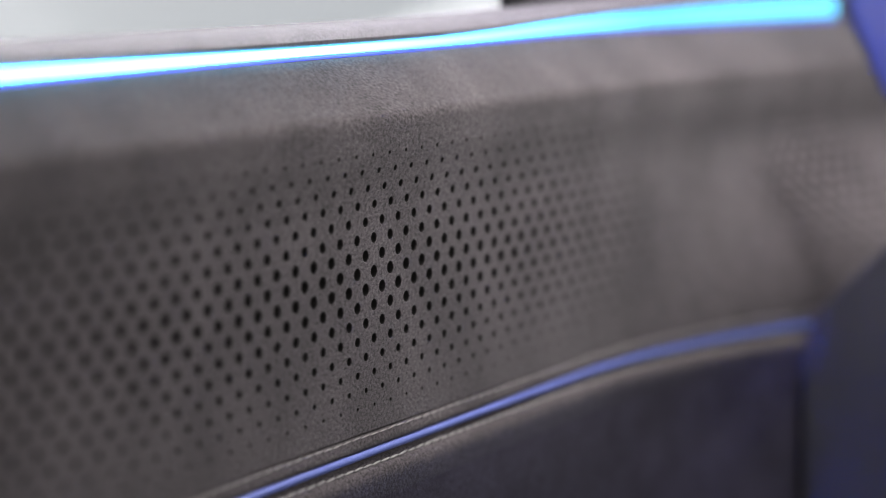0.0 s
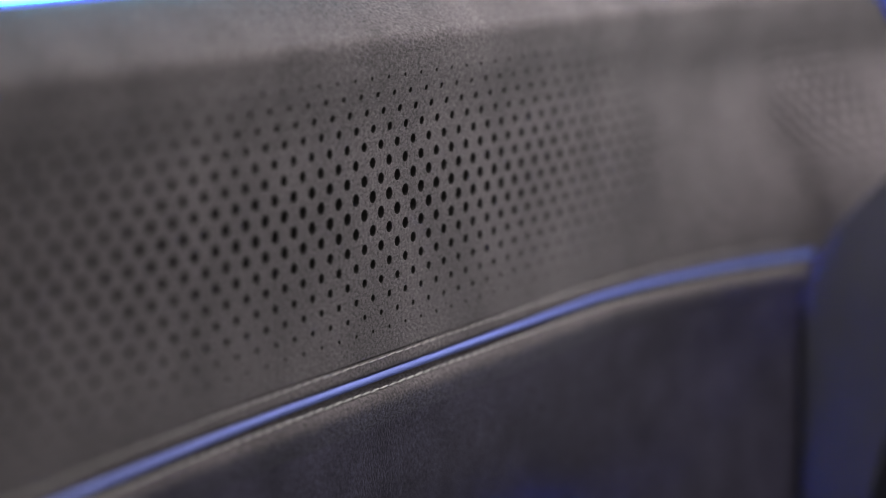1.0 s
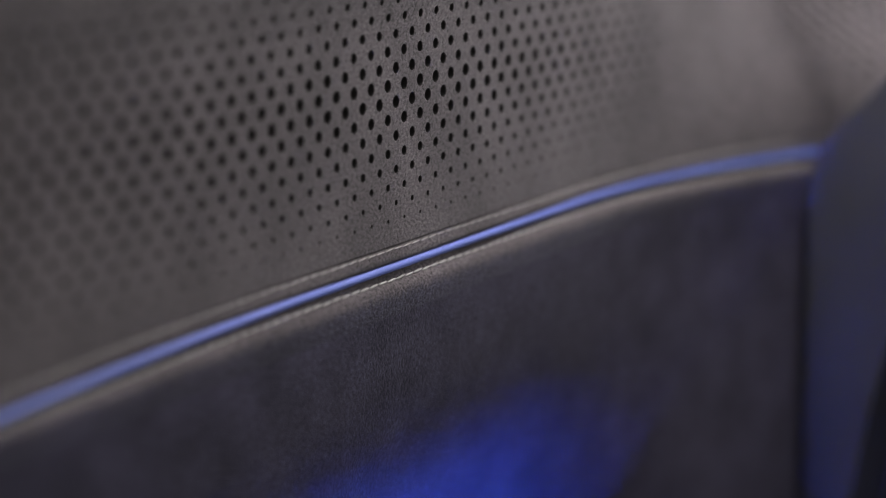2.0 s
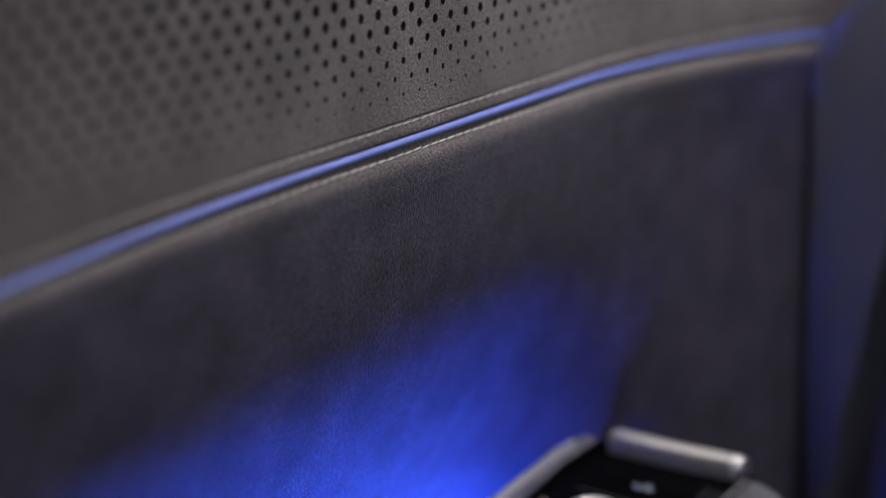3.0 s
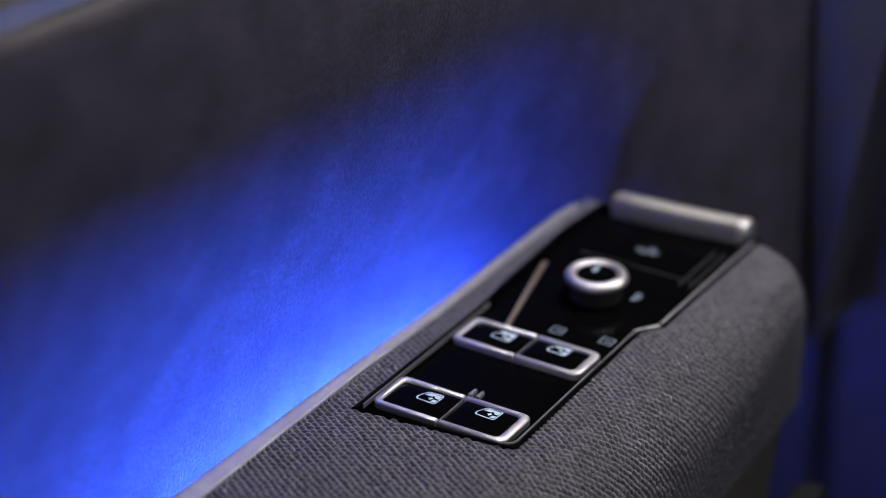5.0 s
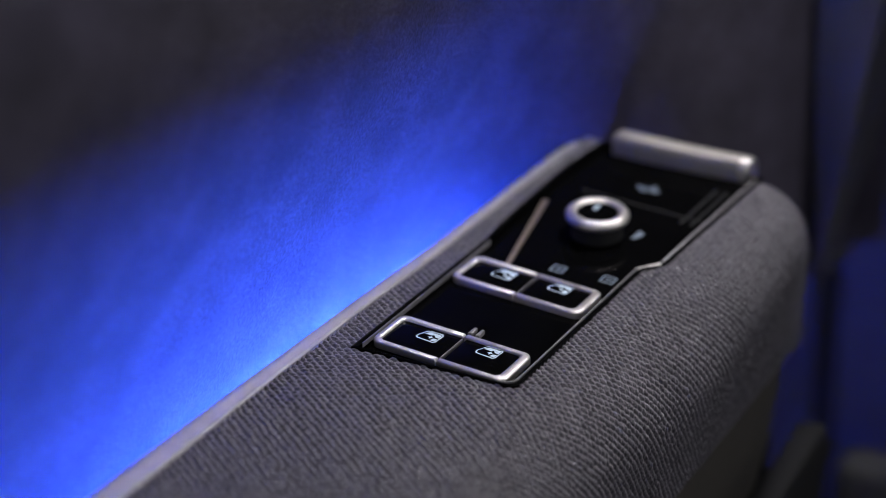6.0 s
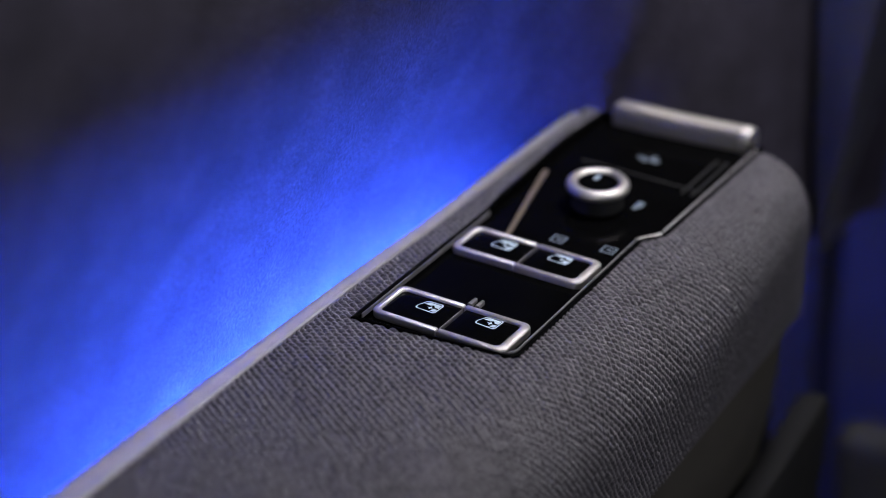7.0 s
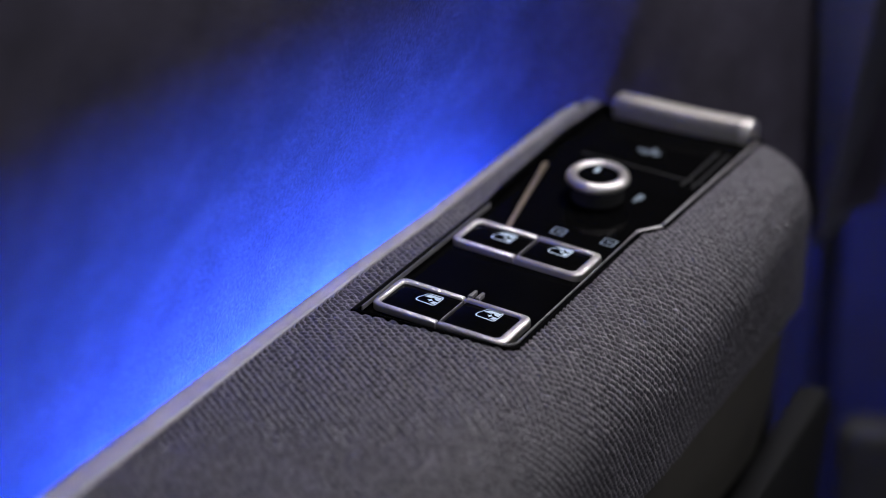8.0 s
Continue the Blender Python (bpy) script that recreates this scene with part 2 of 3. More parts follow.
def upper_panel():
    verts, faces, index, walls = [], [], {}, []

    def vert(y, z, depth=0.0):
        z = min(max(z, -0.0577), 7 * H)
        key = (round(y * 1e6), round(z * 1e6), round(depth * 1e6))
        if key not in index:
            index[key] = len(verts)
            verts.append((swing(y, z) + bulge(z) - depth, y, z + sag(y, z)))
        return index[key]

    for i in range(-52, 112):
        for j in range(-11, 8):
            if (i + j) % 2:
                continue
            y, z = i * H, j * H
            corners = [(y + H, z), (y, z + H), (y - H, z), (y, z - H)]
            r = hole_radius(y, z)
            if r == 0:
                faces.append([vert(*c) for c in corners])
                continue
            n = HOLE_SIDES
            # outline of the diamond at the same angles as the hole's rim
            rim, out, low = [], [], []
            for k in range(n):
                a = 2 * math.pi * k / n
                ca, sa = math.cos(a), math.sin(a)
                rim.append(vert(y + r * ca, z + r * sa, 0.00012))
                low.append(vert(y + r * 0.97 * ca, z + r * 0.97 * sa, 0.0024))
                out.append(vert(y + min(r * 1.16, r + 0.00022) * ca, z + min(r * 1.16, r + 0.00022) * sa))
            cs = [vert(*c) for c in corners]
            for k in range(n):
                k2 = (k + 1) % n
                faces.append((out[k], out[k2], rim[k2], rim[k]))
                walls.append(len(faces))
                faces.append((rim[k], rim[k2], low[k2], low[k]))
            for q in range(4):
                c, c2, o = cs[q], cs[(q + 1) % 4], [out[(6 * q + m) % n] for m in range(7)]
                faces += [(c, o[1], o[0]), (c, o[2], o[1]), (c, o[3], o[2]), (c, c2, o[3]), (c2, o[4], o[3]), (c2, o[5], o[4]), (c2, o[6], o[5])]
    return (verts, [], faces), walls


panel_mesh, cut_faces = upper_panel()
upper = part("upper_panel", panel_mesh, SUEDE, door_trim, "perforated grey suede panel", smooth=False)
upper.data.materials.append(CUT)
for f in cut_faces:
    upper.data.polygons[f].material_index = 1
part("backing", sweep([[(swing(y, z) - 0.0030, y, z) for z in (-0.062, -0.03, 0.0, 0.02, 0.046)] for y in [k * 0.02 - 0.29 for k in range(46)]], closed=False), DARK, door_trim, "black cloth behind the holes")



def flare(y, z):
    """The light guide narrows towards the rear, and the sill above it rises towards the front."""
    low = -0.0014 * (1 - smooth_step(0.0, 0.20, y))
    high = 0.005 * smooth_step(0.10, 0.42, y) - 0.0030 * (1 - smooth_step(0.05, 0.22, y))
    if z < 0.065:
        return z + low * max(0.0, (z - 0.058) / 0.007)
    return z + low + (high - low) * min((z - 0.065) / 0.005, 1.0)


def run(profile, y0=-0.29, y1=0.62, step=0.01):
    """Sweeps a profile of (x, z) along the door, following the bend."""
    n = int(round((y1 - y0) / step))
    ys = [y0 + k * step for k in range(n + 1)]
    return sweep([[(swing(y, z) + x, y, flare(y, z) + sag(y, z)) for x, z in profile] for y in ys], closed=False)


def arc(cx, cz, r, a0, a1, n=6):
    return [(cx + r * math.cos(radians(a0 + (a1 - a0) * k / n)), cz + r * math.sin(radians(a0 + (a1 - a0) * k / n))) for k in range(n + 1)]


# shoulder above the crease, leaning outwards under the light guide
part("shoulder", run([(0.0034, 0.0385), (0.0037, 0.0415)] + arc(-0.0018, 0.0425, 0.0055, 0, 55) + [(-0.0158, 0.0603), (-0.0190, 0.0630), (-0.0212, 0.0638), (-0.0235, 0.0638)]), SUEDE, door_trim, "rounded grey suede shoulder")

light_guide = run([(-0.0240, 0.0654), (-0.0220, 0.0655), (-0.0216, 0.0663), (-0.0216, 0.0685), (-0.0220, 0.0697), (-0.0240, 0.0699)], y1=0.423, step=0.005)
# two thin strips added to imitate the guide's blue fringe
part("fringe_strip", run([(-0.0240, 0.0638), (-0.0214, 0.0639), (-0.0210, 0.0646), (-0.0217, 0.0656), (-0.0240, 0.0657)], y1=0.425, step=0.005), FRINGE_GLOW, door_trim, "glowing strip added for the blue fringe below the light guide")
part("fringe_strip", run([(-0.0240, 0.0696), (-0.0219, 0.0696), (-0.0216, 0.0699), (-0.0219, 0.0703), (-0.0240, 0.0704)], y1=0.425, step=0.005), FRINGE_GLOW, door_trim, "glowing strip added for the blue fringe above the light guide")
part("light_guide", light_guide, STRIP_GLOW, door_trim, "glowing blue light guide")
part("sill_cap", run([(-0.0245, 0.0702), (-0.0200, 0.0702), (-0.0187, 0.0707), (-0.0183, 0.0720), (-0.0195, 0.0742), (-0.0230, 0.0758), (-0.0280, 0.0764), (-0.0420, 0.0762), (-0.0450, 0.0700)]), LEATHER, door_trim, "grained grey leather sill cap")

# seam: turned-in edges, piping and the rolled top of the lower panel
part("seam_upper", run([(0, -0.0577), (-0.0005, -0.0579), (-0.0008, -0.0581), (-0.0006, -0.0584), (0.0002, -0.0586), (0.0007, -0.0589), (0.0010, -0.0600), (0.0012, -0.0612), (0.0012, -0.0622), (0.0007, -0.0631), (-0.0010, -0.0636), (-0.0034, -0.0640)], y1=0.33, step=0.005), SUEDE, door_trim, "folded suede edge above the piping")
part("seam_back", run([(-0.0034, -0.0636), (-0.0036, -0.0647), (-0.0034, -0.0658)], y1=0.33), SUEDE_LOW, door_trim, "dark seam allowance")
part("seam_lower", run([(-0.0034, -0.0656), (-0.0012, -0.0658), (-0.0002, -0.0663), (0.0003, -0.0673), (0.0007, -0.0688)], y1=0.33, step=0.005), SUEDE, door_trim, "folded suede edge below the piping")
part("piping", tube([(swing(y, -0.0648) + 0.0003, y, -0.0648 + sag(y, -0.0648)) for y in [k * 0.01 - 0.29 for k in range(61)]], 0.00138, 14), PIPING, door_trim, "blue piping cord")


# the darkening down the roll is shade put into the colour
part("seam_roll", run([(0.0006, -0.0688), (0.0014, -0.0690), (0.0021, -0.0694), (0.0028, -0.0700), (0.0033, -0.0708), (0.0036, -0.0718), (0.0036, -0.0730), (0.0035, -0.0745), (0.0033, -0.0763), (0.0030, -0.0781), (0.0027, -0.0797), (0.0025, -0.0808)], y1=0.33, step=0.005), SHADE_BLEND, door_trim, "rolled suede edge with its shade blended into the colour")
LOWER = [(0.0024, -0.0722), (0.0029, -0.0740), (0.0030, -0.0758), (0.0027, -0.0790), (0.0023, -0.0845), (0.0017, -0.091), (0.0005, -0.100), (-0.0016, -0.113), (-0.0048, -0.128), (-0.0092, -0.144), (-0.0148, -0.160), (-0.0215, -0.177), (-0.0302, -0.197), (-0.0395, -0.218), (-0.0480, -0.240), (-0.0550, -0.260), (-0.060, -0.29), (-0.060, -0.45)]


def lower_panel():
    """The lower panel: hollow behind the armrest, plumb and cut short at the front of the door."""
    rings = []
    for k in range(65):
        y = -0.29 + k * 0.01
        plumb, foot = smooth_step(0.10, 0.24, y), -0.42 + 0.125 * smooth_step(0.16, 0.26, y)
        rings.append([(swing(y, z) + (x if z > -0.1 else x + (0.0009 - x) * plumb), y, max(z, foot) + sag(y, z)) for x, z in LOWER])
    return sweep(rings, closed=False)


part("lower_panel", lower_panel(), SUEDE_LOW, door_trim, "lower suede panel with shade and blue spill in its colour")


def stitches(x, z, y0, y1, pitch, thick):
    """One thread stitch as a mesh, repeated as parts along the seam."""
    bm = bmesh.new()
    bmesh.ops.create_uvsphere(bm, u_segments=8, v_segments=7, radius=1)
    for v in bm.verts:
        v.co = (v.co.z * thick * 0.85, v.co.x * pitch * 0.485, v.co.y * thick)
    first = part("stitch", bm, THREAD, door_trim)
    first.location = (bend(y0) + x, y0, z + sag(y0, z))
    k, y = 1, y0 + pitch
    while y < y1:
        ob = new("stitch", first.data)
        ob.parent = door_trim
        ob.location = (bend(y) + x + random.uniform(-4e-5, 4e-5), y, z + sag(y, z) + random.uniform(-1e-4, 1e-4))
        ob.rotation_euler = (random.uniform(0.02, 0.09), 0, math.atan2(-(bend(y + 0.002) - bend(y - 0.002)), 0.004))
        y += pitch


stitches(0.00070, -0.0588, -0.27, 0.30, 0.0060, 0.00024)
stitches(0.0015, -0.0685, -0.27, 0.30, 0.0060, 0.00042)

# ---- armrest with its own slope and heading ----
ARM = Matrix.Translation((-0.0083, -0.0065, Z0 - 0.2364)) @ Matrix(((0.994075, 0.066067, 0.086314, 0), (-0.053683, 0.988885, -0.138654, 0), (-0.094515, 0.133199, 0.986572, 0), (0, 0, 0, 1)))
armrest = thing("armrest", "charcoal knitted fabric armrest with silver edge strip", "armrest", ARM)


def knit(s, v):
    """Height of the knit: staggered rows of rounded, slightly slanted loops of uneven size."""
    rng = np.random.default_rng(4)
    size = rng.uniform(0.80, 1.15, (512, 512))
    shift = rng.uniform(-0.10, 0.10, (512, 512))
    lag = np.cumsum(0.5 + rng.uniform(-0.05, 0.05, 512))
    row = v / 0.0013 + 0.08 * np.sin(s * 900) + 0.05 * np.sin(s * 370 + v * 210)
    best = np.zeros_like(s)
    for dj in (-1, 0, 1):
        j = np.floor(row).astype(int) + dj
        for dk in (-1, 0, 1):
            q = s / 0.0043 + lag[j % 512] + 0.03 * np.sin(v * 800)
            k = np.floor(q).astype(int) + dk
            a = q - k - 0.5 + shift[j % 512, k % 512]
            b = row - j - 0.5 + shift[k % 512, j % 512] - 0.08 * a
            d = (a / 0.42) ** 2 + (b / 0.68) ** 2
            best = np.maximum(best, size[j % 512, k % 512] * np.clip(1 - d, 0, 1) ** 0.8)
    return 0.00105 * best + rng.normal(0, 0.00005, s.shape)


def inside(px, py, outline):
    """Which of the points lie inside the outline."""
    hit = np.zeros(px.shape, bool)
    for (x0, y0), (x1, y1) in zip(outline, outline[1:] + outline[:1]):
        if y0 != y1:
            hit ^= ((y0 > py) != (y1 > py)) & (px < (x1 - x0) * (py - y0) / (y1 - y0) + x0)
    return hit


PLATE = [(-0.0020, 0.0006), (0.0494, 0.00615), (0.0508, 0.0067), (0.0520, 0.0079), (0.0525, 0.0096), (0.0512, 0.0964), (0.0560, 0.1040), (0.0566, 0.182), (-0.0045, 0.178), (-0.0060, 0.150), (-0.0034, 0.0970), (-0.0022, 0.0873)]

# the black rim round the console, a little larger than its plate
RIM = [(0.025 + (u - 0.025) * (1.085 if u > 0.025 else 1.065), 0.09 + (v - 0.09) * 1.016) for u, v in PLATE]


def arm_cover():
    """The armrest's fabric: flat top, rolled edge and side, with the knit as relief and an opening for the console."""
    v = np.arange(-0.165, 0.1902, 0.00027)
    n_top, n_arc, n_side = 230, 145, 105
    t = np.clip((v - 0.150) / 0.04, 0, 1)
    t = t * t * (3 - 2 * t)
    taper = np.clip((v - 0.08) / 0.08, 0, 1)
    right = 0.0885 - 0.0035 * taper * taper - 0.007 * t * t
    r = 0.030 - 0.010 * taper[:, None]
    k = np.arange(n_top) / n_top
    left = -0.0136
    u0 = left + (right[:, None] - r - left) * k
    a = math.pi / 2 * (1 - np.arange(n_arc) / n_arc)
    u1 = right[:, None] - r + r * np.cos(a)
    low = np.full_like(v, -0.061)
    foot = np.minimum(right, 0.0885 - 0.05 * np.maximum(0.0, v - 0.05))
    k2 = np.arange(n_side + 1) / n_side
    w2 = -r + (low[:, None] + r) * k2
    u = np.concatenate([u0, u1, right[:, None] + (foot - right)[:, None] * k2], 1)
    w = np.concatenate([np.zeros_like(u0), -r + r * np.sin(a)[None], w2], 1)
    nu = np.concatenate([np.zeros(n_top), np.cos(a), np.ones(n_side + 1)])
    nw = np.concatenate([np.ones(n_top), np.sin(a), np.zeros(n_side + 1)])
    vv = np.repeat(v[:, None], u.shape[1], 1)
    s = np.concatenate([np.zeros((len(v), 1)), np.cumsum(np.hypot(np.diff(u, axis=1), np.diff(w, axis=1)), 1)], 1)
    h = knit(s, vv) - 0.0009
    end = 0.010 * np.clip((v - 0.178) / 0.012, 0, 1) ** 2
    pts = np.stack([u + nu * h, vv, w + nw * h - end[:, None]], -1)
    rows, cols = u.shape
    idx = np.arange(rows * cols).reshape(rows, cols)
    quads = np.stack([idx[:-1, :-1], idx[:-1, 1:], idx[1:, 1:], idx[1:, :-1]], -1)
    cut = inside(u[:-1, :-1], vv[:-1, :-1], [(0.025 + (x - 0.025) * 0.985, 0.09 + (y - 0.09) * 0.994) for x, y in RIM]) & (w[:-1, :-1] > -0.001)
    return pts.reshape(-1, 3).tolist(), [], quads[~cut].tolist()


part("cover", arm_cover(), KNIT, armrest, "charcoal knitted fabric cover")
EDGE = [(-0.165, -0.0222, -0.0124), (-0.09, -0.0218, -0.0130), (-0.03, -0.0202, -0.0137), (0.02, -0.0192, -0.0137), (0.07, -0.0174, -0.0123), (0.12, -0.0170, -0.0128), (0.160, -0.0166, -0.0128), (0.172, -0.0150, -0.0120)]
part("edge_strip", sweep([[(a, v, -0.007), (a, v, -0.0002), (a + 0.0005, v, 0.0008), (a + 0.0030, v, 0.0011), (a + 0.0034, v, 0.00098), (b - 0.0006, v, 0.0010), (b, v, 0.0004), (b, v, -0.007)] for v, a, b in EDGE]), ALU, armrest, "satin silver edge strip")
part("gap_light", sweep([[(a, v, -0.061), (a + 0.003, v, -0.061), (a + 0.003, v, -0.055), (a, v, -0.055)] for v, a in ((-0.165, -0.0358), (-0.08, -0.0360), (0.0, -0.0360), (0.09, -0.0330), (0.16, -0.0255))]), GAP_GLOW, armrest, "hidden blue light guide")


def fall(v):
    """How far the underside drops towards the rear."""
    return -0.2 * (0.18 - v)


part("lower_shell", sweep([[(-0.012, v, -0.008), (-0.012, v, -0.135), (0.050, v, -0.137), (0.070, v - 0.003, -0.131), (0.0785 + k, v - 0.006, -0.118), (0.0820 + k, v - 0.003, -0.090), (0.0828 + k, v, -0.056), (0.070, v, -0.04), (0.04, v, -0.03)] for v, k in ((-0.165, 0.003), (-0.05, 0.003), (0.05, 0.003), (0.12, 0.0005), (0.160, -0.0016), (0.168, -0.003))]), SHELL, armrest, "dark brown plastic underside")
door_pocket = thing("door_pocket", "dark plastic door pocket below the armrest", "door pocket", ARM)
part("front_wall", sweep([[(0.076, v, -0.27), (0.076, v, -0.115 + 1.2 * fall(v)), (0.078, v, -0.111 + 1.2 * fall(v)), (0.083, v, -0.109 + 1.2 * fall(v)), (0.089, v, -0.109 + 1.2 * fall(v)), (0.091, v, -0.116 + 1.2 * fall(v)), (0.086, v, -0.27)] for v in (-0.165, 0.0, 0.10, 0.16, 0.19, 0.196)]), POCKET, door_pocket, "dark pocket wall with a rounded rim")
# near-black walls added to keep blue light out of the dark opening
part("back_wall", sweep([[(0.010, v, -0.26 + fall(v)), (0.010, v, -0.104), (0.014, v, -0.104), (0.014, v, -0.26 + fall(v))] for v in (-0.165, 0.0, 0.10, 0.15, 0.195)]), DARK, door_pocket, "black inner wall")
part("end_wall", block(0.012, 0.068, 0.188, 0.194, -0.22, -0.112, 0.002), DARK, door_pocket, "black end wall")

# ---- switch console ----
console = thing("switch_console", "gloss black window switch console with satin silver trim", "switch panel", ARM)
DROP = -0.0034  # the console's face lies a little below the fabric
part("base_plate", prism([(u * 1.04 - 0.001, v) for u, v in PLATE], DROP - 0.004, DROP + 0.0009), GLOSS, console, "gloss black base plate", smooth=False)
part("bezel", sweep([[(u, v, -0.006) for u, v in RIM], [(u, v, 0.0003) for u, v in RIM], [(0.6 * u + 0.4 * p, 0.6 * v + 0.4 * q, 0.0006) for (u, v), (p, q) in zip(RIM, PLATE)], [(u, v, 0.0001) for u, v in PLATE], [(u, v, DROP) for u, v in PLATE]], caps=False), GLOSS, console, "black bezel round the plate", smooth=False)


def window_switch(u0, u1, v0, v1, side):
    """A rocker: black cap inside a satin frame that is open on the middle side."""
    z = DROP
    sw = part("window_switch", block(u0 + 0.001, u1 - 0.0001 if side < 0 else u1 - 0.001, v0 + 0.001, v1 - 0.001, z + 0.0006, z + 0.0026, 0.0003), GLOSS, console, "gloss black rocker in a satin frame")
    t = 0.0024

    def corner(cu, cv, r, a0, a1):
        return [(cu + r * math.cos(radians(a0 + (a1 - a0) * k / 4)), cv + r * math.sin(radians(a0 + (a1 - a0) * k / 4))) for k in range(5)]
    # outline of the left-hand frame; the other one is its mirror image
    w, end = u1 - u0, 0.0042 if side < 0 else 0.0052
    out = [(w - 0.00015, v0)] + corner(0.0032, v0 + 0.0032, 0.0032, 270, 180) + corner(0.0032, v1 - 0.0032, 0.0032, 180, 90) + [(w - 0.00015, v1)]
    inn = [(w - 0.00015, v1 - t)] + corner(end, v1 - 0.0042, 0.0042 - t, 90, 180) + corner(end, v0 + 0.0042, 0.0042 - t, 180, 270) + [(w - 0.00015, v0 + t)]
    loop = [(u0 + a, b) if side < 0 else (u1 - a, b) for a, b in out + inn]
    part("switch_frame", prism(loop, z + 0.0004, z + 0.0035, 0.0008), SATIN, sw, "satin silver frame")
    if side < 0:
        # strip added in place of the light caught on the rockers' edges
        part("split_glint", block(u1 - 0.00005, u1 + 0.00022, v0 + t, v1 - t, z + 0.0010, z + 0.0029, 0.0001), DIM, sw, "thin grey strip for the glint between the rockers")
    return sw


def window_symbol(sw, u, v):
    """The backlit car window symbol on a rocker."""
    bm = bmesh.new()

    def poly(pts):
        bm.faces.new([bm.verts.new((u + a * 0.00080, v + b * 0.00088, DROP + 0.00268)) for a, b in pts])
    outer = [(-4.3, -3.3), (3.7, -3.7), (4.6, -2.9), (5.1, 2.6), (4.3, 3.7), (-1.6, 3.6), (-3.0, 2.8), (-5.1, -1.2), (-5.0, -2.6)]
    for k in range(9):
        a, b = outer[k], outer[(k + 1) % 9]
        poly((a, b, (b[0] * 0.89, b[1] * 0.85), (a[0] * 0.89, a[1] * 0.85)))
    poly([(-3.1, 0.9), (0.2, 0.8), (1.2, 1.6), (2.4, 0.3), (4.2, 0.2), (4.3, 2.7), (-1.3, 2.8)])
    poly([(2.3, -0.9), (4.1, -0.6), (3.9, -2.5), (1.6, -2.7)])
    poly([(-0.7, -0.6), (0.4, -0.2), (0.8, 0.7), (1.2, -0.2), (2.2, -0.5), (1.2, -0.9), (0.7, -1.9), (0.3, -0.9)])
    part("symbol", bm, ICON, sw, "backlit window symbol", smooth=False)


for va, vb, marks in ((0.0068, 0.0270, ((0.0137, 0.0200), (0.0354, 0.0217))), (0.0578, 0.0761, ((0.0136, 0.0698), (0.0348, 0.0715)))):
    for ua, ub, side, mark in ((-0.0013, 0.0237, -1, marks[0]), (0.0239, 0.0492, 1, marks[1])):
        window_symbol(window_switch(ua, ub, va, vb, side), *mark)


def ring(profile, cx, cy, n=48):
    return sweep([[(cx + r * math.cos(2 * math.pi * k / n), cy + r * math.sin(2 * math.pi * k / n), z) for k in range(n)] for r, z in profile], caps=False)


for u in (0.0228, 0.0256):
    part("hinge_clip", prism([(u, 0.0292), (u + 0.0016, 0.0292), (u + 0.0013, 0.0335), (u + 0.0003, 0.0335)], DROP + 0.0008, DROP + 0.0024, 0.0002), DIM, console, "small grey hinge clip behind the rockers")

KU, KV = 0.0252, 0.1160
knob = part("mirror_knob", ring([(0.0095, DROP), (0.0092, 0.0030), (0.0001, 0.0030)], KU, KV), DARK, console, "round mirror adjusting knob")
part("knob_cap", ring([(0.0074, 0.0025), (0.0073, 0.0062), (0.0070, 0.0065), (0.0001, 0.0066)], KU, KV), GLOSS, knob, "gloss black knob face")
part("knob_ring", ring([(0.0098, 0.0036), (0.0108, 0.0039), (0.0114, 0.0046), (0.0115, 0.0054), (0.0112, 0.0063), (0.0105, 0.0070), (0.0096, 0.0073), (0.0087, 0.0073), (0.0080, 0.0071), (0.0075, 0.0067), (0.0072, 0.0060), (0.0072, 0.0030)], KU, KV), SATIN, knob, "satin silver ring")
part("pointer", block(KU - 0.0024, KU - 0.0010, KV + 0.0008, KV + 0.0045, 0.0064, 0.0068), ICON, knob, "pale pointer mark")
# thin strip that stands in for a reflection in the gloss plate
part("reflection_line", prism([(0.0093, 0.0770), (0.0112, 0.0770), (-0.0016, 0.1290), (-0.0036, 0.1284)], DROP + 0.0006, DROP + 0.0016), BRONZE, console, "dim bronze line in place of a reflection in the plate")


def faint_symbol(u, v, shapes):
    """A dim printed symbol of small bars (offsets and half sizes in millimetres)."""
    bm = bmesh.new()
    for a, b, p, q in shapes:
        bm.faces.new([bm.verts.new((u + (a + x) * 0.001, v + (b + y) * 0.001, DROP + 0.0011)) for x, y in ((-p, -q), (p, -q), (p, q), (-p, q))])
    part("symbol", bm, ICON_DIM, console, "faint backlit symbol", smooth=False)


frame_bars = [(0, 2.2, 2.6, 0.35), (0, -2.2, 2.6, 0.35), (-2.3, 0, 0.35, 2.0), (2.3, 0, 0.35, 2.0), (0.3, 0, 1.2, 0.5)]
faint_symbol(0.0262, 0.0858, frame_bars)
faint_symbol(0.0446, 0.0880, frame_bars)
faint_symbol(0.0385, 0.1225, [(-0.5, 0, 0.8, 3.2), (0.9, 0.6, 0.5, 2.2)])
faint_symbol(0.0250, 0.1572, [(0, 0, 4.6, 0.7), (1.4, 2.0, 0.8, 1.4), (-1.0, -2.0, 1.5, 0.5), (2.8, -1.2, 0.9, 0.6)])
part("notch_trim", prism([(0.0506, 0.0962), (0.0516, 0.0950), (0.0576, 0.1032), (0.0564, 0.1046)], DROP, 0.0006, 0.0003), SATIN, console, "satin silver corner trim")
part("side_trim", prism([(0.0563, 0.1046), (0.0574, 0.1046), (0.0582, 0.180), (0.0570, 0.180)], DROP, 0.0010, 0.0003), DIM, console, "grey side trim")
